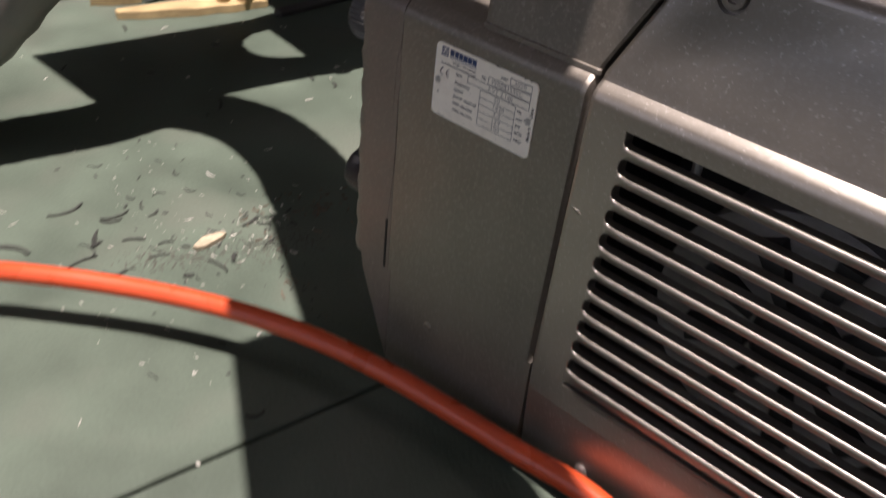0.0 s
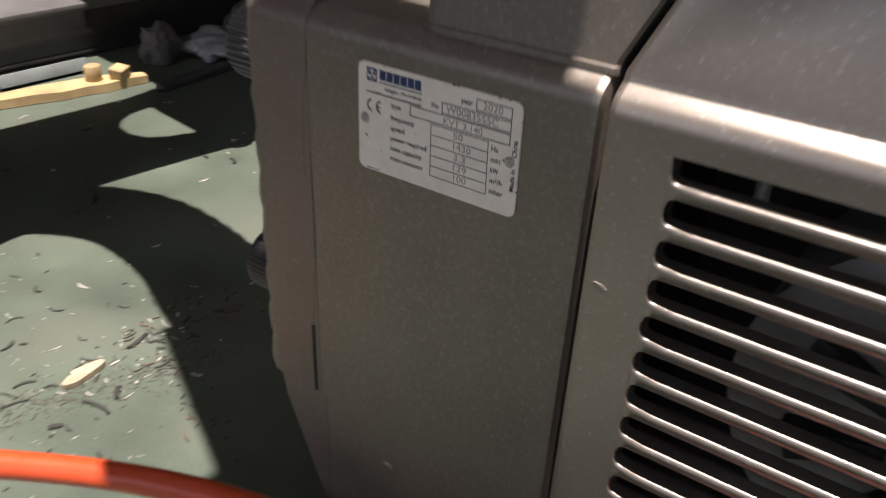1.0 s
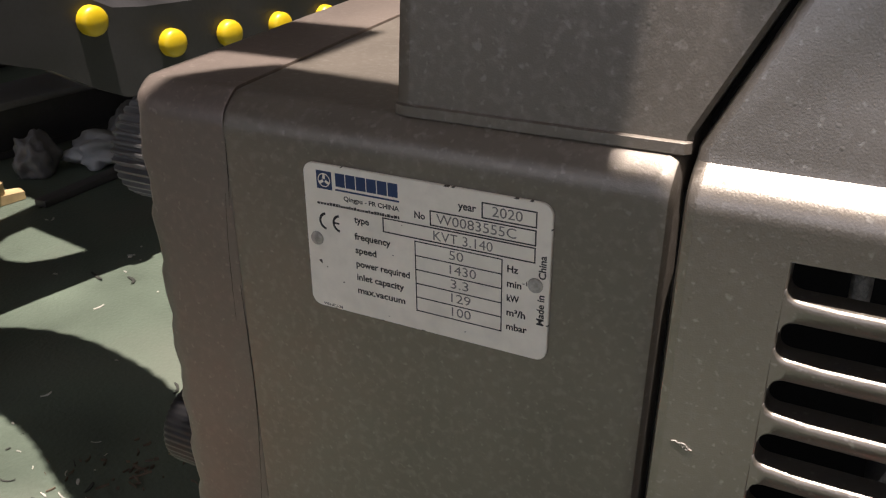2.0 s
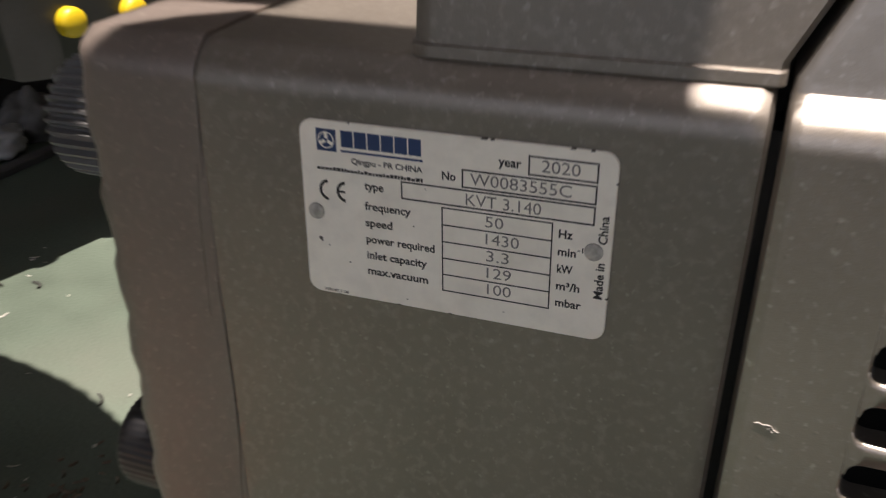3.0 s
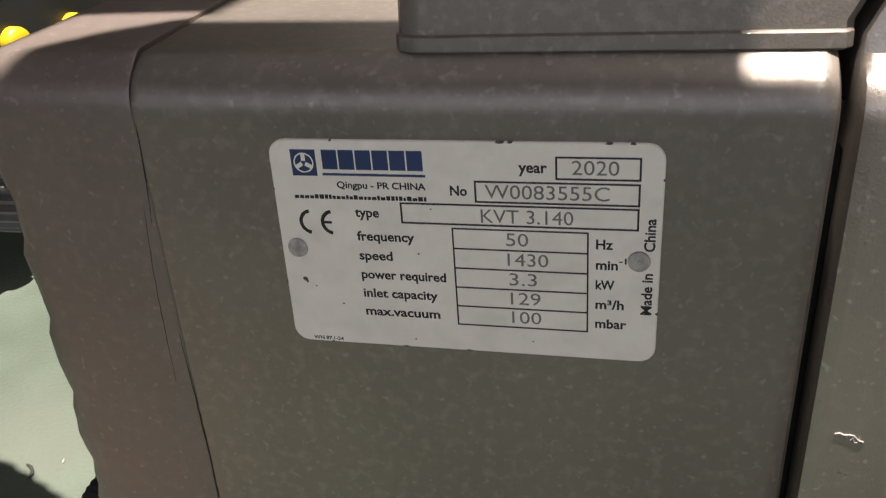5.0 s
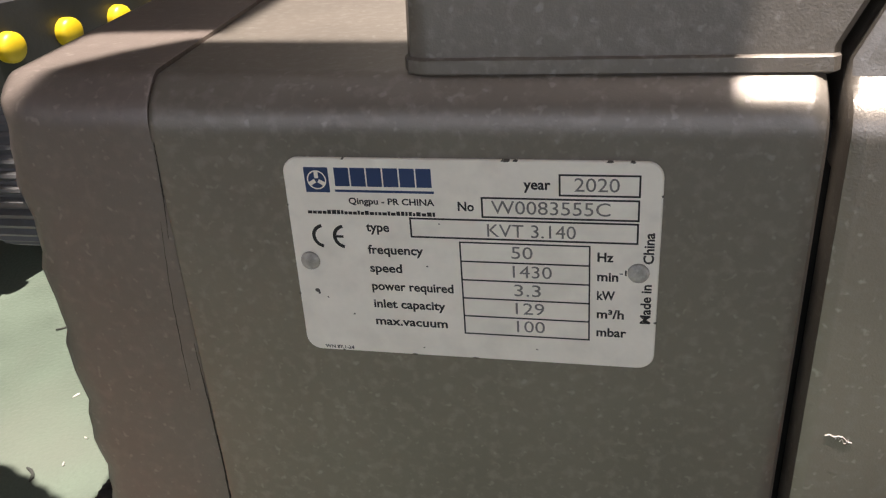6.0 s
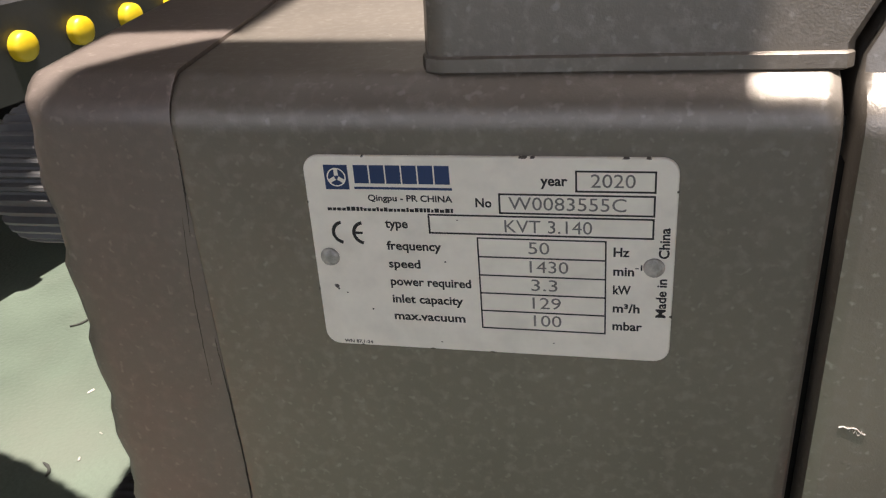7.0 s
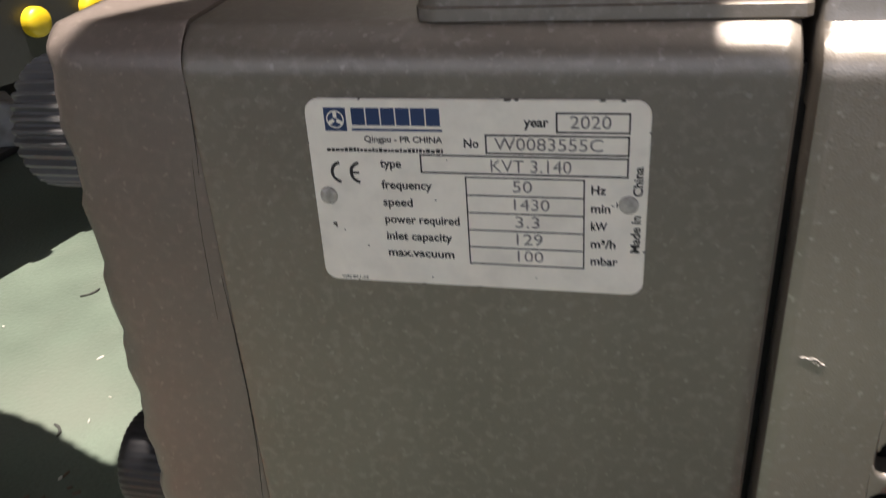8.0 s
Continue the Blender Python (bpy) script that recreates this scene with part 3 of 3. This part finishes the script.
for k in range(14):
    t = rnd.random()
    edge_side = rnd.choice("ttblr")
    x = {"l": -0.0007 - 0.00065 * t, "r": PW - 0.0009 - 0.00065 * t}.get(edge_side, 0.004 + (PW - 0.009) * t)
    z = {"t": 0.0007, "b": -PH + 0.0010}.get(edge_side, -0.005 - (PH - 0.011) * t)
    n, rad = 9, rnd.uniform(0.0002, 0.0005)
    wide = rnd.uniform(1.0, 3.2) if edge_side in "tb" else 1.0
    rim = [(x + rad * wide * math.cos(6.2832 * i / n) * rnd.uniform(0.6, 1.1), z + rad * math.sin(6.2832 * i / n) * rnd.uniform(0.5, 0.9)) for i in range(n)]
    part("grime_spot", prism(rim[::-1], -0.00125 if edge_side != "t" else -0.0013, -0.0002), GRIME, plate, smooth=False)
for x, z, rad in ((0.0046, -0.0418, 0.0008), (0.0052, -0.0427, 0.0005), (0.0365, -0.0602, 0.0003), (0.0155, -0.0495, 0.0004), (0.044, -0.0185, 0.0003), (0.0078, -0.044, 0.0003), (0.0395, -0.0322, 0.0003), (0.071, -0.0585, 0.0003)):
    rim = [(x + rad * math.cos(6.2832 * i / 8) * rnd.uniform(0.6, 1.2), z + rad * math.sin(6.2832 * i / 8) * rnd.uniform(0.5, 1.0)) for i in range(8)]
    part("grime_spot", prism(rim[::-1], -0.00126, -0.001), GRIME, plate, smooth=False)

# ---- orange hose ----
hose_line = spline([(-0.95, -0.58, 0.012), (-0.72, -0.46, 0.02), (-0.52, -0.355, 0.045), (-0.385, -0.246, 0.062), (-0.278, -0.161, 0.062), (-0.18, -0.101, 0.062), (-0.09, -0.063, 0.062), (0.0, -0.041, 0.062), (0.08, -0.030, 0.062), (0.158, -0.022, 0.062), (0.242, -0.018, 0.068), (0.32, -0.03, 0.06), (0.46, -0.07, 0.03), (0.8, -0.15, 0.0125), (1.2, -0.25, 0.0125)], 8)
tagged(part("air_hose", tube(hose_line, 0.0112, 20), HOSE), "glossy orange plastic air hose looping over the floor", "hose")

# ---- grey duct arching over the floor ----
duct_line = []
for x, y, z in ((-0.80, -1.6, 0.076), (-0.80, -0.8, 0.076), (-0.80, -0.35, 0.085), (-0.79, -0.12, 0.17), (-0.772, 0.03, 0.33), (-0.722, 0.165, 0.52), (-0.605, 0.234, 0.66), (-0.47, 0.224, 0.75), (-0.37, 0.185, 0.80), (-0.295, 0.165, 0.83), (-0.255, 0.21, 0.83), (-0.26, 0.31, 0.82), (-0.22, 0.405, 0.76), (-0.14, 0.415, 0.66), (-0.09, 0.39, 0.54), (-0.07, 0.375, 0.43)):
    lean = (0.19, -0.05) if z < 0.4 else (KX, KY)
    duct_line.append((x + lean[0] * z, y + lean[1] * z, z))
tagged(part("suction_duct", tube(spline(duct_line, 10), 0.068, 28, 0.003), DUCT), "thick grey ribbed suction duct arching from the pump to the floor", "duct")

# ---- unseen shade casters over pump and floor, rail ----
BZ = 1.3
# sheets on posts, added out of view and cut to cast the shadows
canopy = thing("unseen_shade_sheets", "unseen dark sheets on posts, added to shade the pump and floor", "canopy")
sheets = (((-0.185, -0.093), (-0.163, -0.005), (-0.118, 0.040), (-0.100, 0.070), (-0.08, 0.088), (0.0, 0.083), (0.09, 0.083), (0.091, 0.041), (0.004, -0.21)),
          ((0.0905, 0.041), (0.106, 0.041), (0.118, 0.034), (0.133, 0.0125), (0.165, 0.008), (0.205, -0.008), (0.23, -0.018), (1.9, -0.37), (1.9, -1.2), (0.0045, -0.21)),
          ((-0.37, 0.098), (-0.34, 0.17), (-0.076, 0.17), (-0.076, 0.098), (-0.127, 0.098), (-0.127, 0.056), (-0.13, 0.03), (-0.152, -0.035), (-0.165, -0.008)),
          ((0.118, 0.055), (0.118, 0.071), (1.9, 0.071), (1.9, 0.055)))
for k, sheet in enumerate(sheets):
    z = BZ + 0.016 * (k % 2)
    part("panel", loft([[(x + KX * z, y + KY * z, h) for x, y in sheet] for h in (z, z + 0.015)]), IRON, canopy, smooth=False)
part("crossbeam", box(1.96, 2.12, -1.3, 0.0, BZ, BZ + 0.03), IRON, canopy)
part("stiffener", box(0.25, 2.08, -0.36, -0.32, BZ + 0.035, BZ + 0.075), IRON, canopy)
for y in (-0.45, -1.1):
    part("post", box(2.05, 2.11, y - 0.03, y + 0.03, 0, BZ, 0.004), IRON, canopy)

# plate out of view, outline and hole shaped after the shadow on the floor
table = thing("unseen_shade_plate", "unseen steel plate with a cut-out, added to cast a floor shadow", "table")
TZ = 0.8
sx, sy = KX * TZ, KY * TZ
outer = [(-0.728, 0.085), (-0.58, 1.4), (-1.30, 1.4), (-1.30, 0.62), (-0.96, 0.575), (-0.955, 0.5), (-1.025, 0.090)]
hole = [(-0.893, 0.500), (-0.893, 0.462), (-0.880, 0.432), (-0.858, 0.413), (-0.826, 0.406), (-0.796, 0.413), (-0.772, 0.437), (-0.752, 0.478)]
bm = bmesh.new()


def table_face(z):
    loops = []
    for loop in (outer, hole):
        vs = [bm.verts.new((x + sx, y + sy, z)) for x, y in loop]
        loops += [bm.edges.new((vs[i], vs[(i + 1) % len(vs)])) for i in range(len(vs))]
    bmesh.ops.triangle_fill(bm, use_beauty=True, edges=loops)


table_face(TZ)
geo_up = bmesh.ops.extrude_face_region(bm, geom=bm.faces[:])
for v in [g for g in geo_up["geom"] if isinstance(g, bmesh.types.BMVert)]:
    v.co.z += 0.02
part("tabletop", bm, IRON, table, smooth=False)
for x, y in ((-0.46, 1.3), (-0.82, 1.3), (-0.46, 1.1), (-0.82, 1.1)):
    part("leg", box(x - 0.025, x + 0.025, y - 0.025, y + 0.025, 0, TZ, 0.003), IRON, table)

rail = thing("floor_rail", "dark steel channel rail lying on the floor", "rail")
rail.matrix_world = pose(-1.172, 0.645, 0, 0, 0, -8.7)
part("web", box(-0.045, -0.022, -1.6, 2.6, 0.0128, 0.0912, 0.002), IRON, rail)
# top flange paler than the web: the sun on it is in the colour
part("flange", box(-0.135, 0.0, -1.6, 2.6, 0.091, 0.105, 0.003), SUNLIT_STEEL, rail, "top flange with its sunlit tone in the colour")
part("flange", box(-0.135, -0.022, -1.6, 2.6, 0.0, 0.013, 0.002), IRON, rail)
# black box added beyond the rail, standing for the shaded distance
backdrop = thing("dark_backdrop", "black box added as the dark backdrop beyond the rail", "machine")
part("body", box(-2.9, -1.75, -0.6, 3.2, 0.04, 0.9, 0.01), BLACK, backdrop)
part("plinth", box(-2.85, -1.8, -0.55, 3.15, 0.0, 0.04), DARK, backdrop)

# black bar with yellow buttons
bar_thing = thing("button_bar", "black bar with a row of round yellow buttons", "machine part")
along = Vector((0.18, 1.0, 0)).normalized()
side = Vector((along.y, -along.x, 0))
p0 = Vector((-0.629, 0.511, 0.287))


def button_section(s, dz, half=0.06, thick=0.035):
    c = p0 + along * s - side * 0.006 - Vector((0, 0, 0.004 + 0.036 * max(0.0, s)))
    return [c + Vector((0, 0, dz - half)), c + Vector((0, 0, dz + half - 0.012)), c + Vector((0, 0, dz + half)) - side * 0.012, c - side * thick + Vector((0, 0, dz + half)), c - side * thick + Vector((0, 0, dz - half))]


# run left of the buttons is added; its black stands for the dark there
part("bar", loft([button_section(s, dz) for s, dz in ((-0.6, 0.085), (-0.2, 0.085), (-0.11, 0.055), (-0.06, 0.024), (-0.02, 0.004), (0.02, 0.0), (0.4, 0.0), (0.9, 0.0))]), BLACK, bar_thing)
for s in range(-1, 9):
    dz = 0.0 if s >= 0 else 0.042
    run = 0.0905 * s + 0.053 + (0 if s >= 0 else -0.014)
    c = p0 + along * run + Vector((0, 0, dz - 0.004 - 0.036 * max(0.0, run)))
    bm = bmesh.new()
    rows = []
    for a, r in ((-0.007, 0.0178), (0.0024, 0.0178), (0.006, 0.0167), (0.009, 0.013), (0.0107, 0.0064), (0.011, 0.001)):
        rows.append([c + side * a + (along * math.cos(2 * math.pi * i / 24) + Vector((0, 0, 1)) * math.sin(2 * math.pi * i / 24)) * r for i in range(24)])
    part("button", loft(rows, bm), YELLOW, bar_thing, "domed yellow plastic button")
for s in (0.6, 0.78):
    c = p0 + along * s - side * 0.025
    part("post", box(c.x - 0.02, c.x + 0.02, c.y - 0.02, c.y + 0.02, 0, 0.23), IRON, bar_thing)


# ---- broken wood and litter by the rail ----
def splinter(name, a, b, width, height, label, cat="wood", mat=WOOD, seed=1):
    rnd = random.Random(seed)
    a, b = Vector(a), Vector(b)
    dd = (b - a)
    n = Vector((-dd.y, dd.x, 0)).normalized()
    secs = []
    for i in range(9):
        t = i / 8
        w = width * (0.35 + 0.65 * min(1, 3.2 * min(t + 0.06, 1.06 - t))) * rnd.uniform(0.85, 1.1)
        h = height * rnd.uniform(0.8, 1.05)
        c = a + dd * t
        secs.append([c - n * w + Vector((0, 0, 0.0)), c + n * w, c + n * w * 0.9 + Vector((0, 0, h * rnd.uniform(0.75, 1))), c - n * w * 0.95 + Vector((0, 0, h))])
    return tagged(part(name, loft(secs), mat, smooth=False), label, cat)


splinter("broken_board", (-1.105, 0.298, 0.001), (-1.004, 0.578, 0.001), 0.030, 0.015, "pale broken pine board with splintered ends on the floor", seed=3)
ob = tagged(part("painted_board", box(-0.008, 0.008, -0.08, 0.08, 0.003, 0.026, 0.0015), BLUEGREY), "blue-grey painted board strip behind the broken pine board", "board")
ob.matrix_world = pose(-1.133, 0.462, 0, 0, -22, -8)
splinter("wood_strip", (-1.190, 0.29, 0.001), (-1.148, 0.378, 0.001), 0.012, 0.024, "pale pine strip along the steel rail", seed=7)
bm = bmesh.new()
bmesh.ops.create_cube(bm, size=1)
bmesh.ops.bevel(bm, geom=bm.edges[:], offset=0.06, segments=2, affect="EDGES")
ob = tagged(part("wood_block", bm, WOOD, smooth=False), "pale sawn pine offcut tilted on the broken board", "wood")
ob.matrix_world = pose(-1.012, 0.532, 0.0255, 8, 5, 20) @ Matrix.Diagonal((0.027, 0.028, 0.021, 1))
ob = tagged(part("wood_plug", lathe([(0, 0.013), (0.002, 0.0145), (0.026, 0.0145), (0.028, 0.013)], (0, 0, 0), "z", 24), WOOD), "round pale wood plug standing on the broken board", "wood")
ob.matrix_world = pose(-1.038, 0.497, 0.0135, 0, 0, 0)
splinter("wood_chip", (-0.363, -0.021, 0.001), (-0.366, 0.026, 0.001), 0.0076, 0.006, "pale torn wood chip on the green floor", "chip", CHIPWOOD, seed=9)


splinter("wood_chip", (-0.376, -0.004, 0.0005), (-0.373, 0.014, 0.0005), 0.004, 0.003, "small pale sliver lying beside the torn chip", "chip", CHIPWOOD, seed=13)


def lump(name, centre, size, label, cat, mat, seed):
    bm = bmesh.new()
    bmesh.ops.create_icosphere(bm, subdivisions=4, radius=1)
    for v in bm.verts:
        k = 1 + 0.45 * noise.noise(v.co * 1.7 + Vector((seed, 0, 0))) + 0.2 * noise.noise(v.co * 4.1 + Vector((0, seed, 0)))
        v.co = Vector((centre[0] + v.co.x * size[0] * k, centre[1] + v.co.y * size[1] * k, max(0.0005, centre[2] + v.co.z * size[2] * k)))
    return tagged(part(name, bm, mat, sharp=0), label, cat)


lump("crumpled_wrap", (-1.02, 0.76, 0.02), (0.05, 0.06, 0.03), "crumpled grey plastic wrap on the floor", "packaging", WRAP, 2)
lump("crumpled_wrap", (-0.99, 0.97, 0.03), (0.05, 0.07, 0.045), "crumpled pale plastic wrap on the floor", "packaging", WRAP, 7)
# plain black lumps in place of a dark roll
lump("black_rag", (-1.04, 0.87, 0.03), (0.045, 0.055, 0.05), "rough black lump for a dark roll on the floor", "rag", RUBBER, 11)
lump("black_rag", (-1.07, 0.66, 0.025), (0.03, 0.035, 0.045), "rough black lump against the steel rail", "rag", RUBBER, 15)
tagged(part("flat_bar", box(-0.955, -0.93, 0.56, 1.5, 0.0, 0.012, 0.002), IRON), "flat steel bar lying on the floor", "bar")


# ---- shavings and dust ----
def litter(name, count, mat, size, label, seed, area, curl, flat=0.0006, wide=0.22):
    rnd = random.Random(seed)
    bm = bmesh.new()
    for _ in range(count):
        x, y = area(rnd)
        if x > -0.12 and y > -0.02:
            continue
        a, ln, w = rnd.uniform(0, math.pi), size * rnd.lognormvariate(0, 0.5), size * rnd.uniform(0.07, wide)
        bend = rnd.uniform(-curl, curl)
        rows = []
        for i in range(5):
            t = i / 4 - 0.5
            q = a + bend * t
            p = Vector((x + ln * t * math.cos(q), y + ln * t * math.sin(q), 0.0004 + (0.25 * ln * (t * t) * abs(curl) * rnd.uniform(0.2, 1))))
            ww = w * (1 - 1.5 * t * t) * rnd.uniform(0.55, 1.15)
            o = Vector((-math.sin(q), math.cos(q), 0)) * ww
            rows.append([bm.verts.new(v) for v in (p - o, p + o, p + o * 0.8 + Vector((0, 0, flat + w * 0.12)), p - o * 0.8 + Vector((0, 0, flat + w * 0.08)))])
        for r, q in zip(rows, rows[1:]):
            for i in range(4):
                bm.faces.new((r[i], r[(i + 1) % 4], q[(i + 1) % 4], q[i]))
    return tagged(part(name, bm, mat, smooth=False), label, "debris", kind="stuff")


def spread(rnd):
    return rnd.uniform(-1.1, 0.15), rnd.uniform(-0.45, 0.6)


def drift(rnd):
    t = rnd.random()
    return -0.62 + 0.42 * t + rnd.gauss(0, 0.05), 0.06 - 0.16 * t + rnd.gauss(0, 0.05)


def patch(rnd):
    return -0.43 + rnd.gauss(0, 0.06), -0.06 + rnd.gauss(0, 0.06)


def heap(rnd):
    return -0.36 + rnd.gauss(0, 0.035), 0.06 + rnd.gauss(0, 0.045)


def edge(rnd):
    t = rnd.random()
    return -0.45 + 0.28 * t + rnd.gauss(0, 0.02), 0.13 - 0.14 * t + rnd.gauss(0, 0.02)


litter("wood_shavings", 40, SHAVING, 0.02, "scattered dark torn bark chips on the green floor", 4, spread, 0.9, 0.0012, 0.17)
litter("wood_shavings", 15, SHAVING, 0.028, "larger dark bark chips lying beside the hose", 44, patch, 0.7, 0.0014, 0.16)
litter("wood_shavings", 40, SHAVING, 0.011, "scattered dark curled shavings on the green floor", 14, drift, 1.2)
litter("wood_shavings", 24, SHAVING, 0.009, "small dark shavings drifted beside the wood chip", 24, heap, 1.0)
litter("wood_shavings", 36, SHAVING, 0.0055, "fine dark crumbs drifted along the floor", 25, edge, 0.8)


def track(rnd):
    t = rnd.random()
    return -0.385 + 0.10 * t + rnd.gauss(0, 0.018), -0.10 + 0.22 * t + rnd.gauss(0, 0.022)


litter("sawdust", 420, SAWDUST, 0.0034, "grey sawdust crumbs trodden into a band on the floor", 51, track, 0.4, 0.0003, 0.4)


def clump(rnd):
    a, d = rnd.uniform(0, 6.283), abs(rnd.gauss(0, 0.028))
    return -0.345 + 1.5 * d * math.cos(a), 0.165 + d * math.sin(a)


litter("wood_crumbs", 44, CRUMB, 0.006, "brown wood crumbs heaped on the floor in the shade", 31, clump, 0.7, 0.002)
litter("wood_crumbs", 26, CRUMB, 0.006, "brown wood crumbs along the floor in the shade", 32, edge, 0.7, 0.0015)
litter("pale_dust_flecks", 85, FLECK, 0.0062, "pale dust flecks strewn over the floor", 5, spread, 0.6, 0.0008, 0.34)
litter("pale_dust_flecks", 26, FLECK, 0.0085, "pale wood splinters strewn over the floor", 15, spread, 0.7, 0.0008, 0.3)
litter("pale_dust_flecks", 80, FLECK, 0.0034, "pale dust flecks strewn over the floor", 6, drift, 0.6)
litter("pale_dust_flecks", 45, FLECK, 0.006, "pale crumbs drifted beside the wood chip", 7, heap, 0.6)
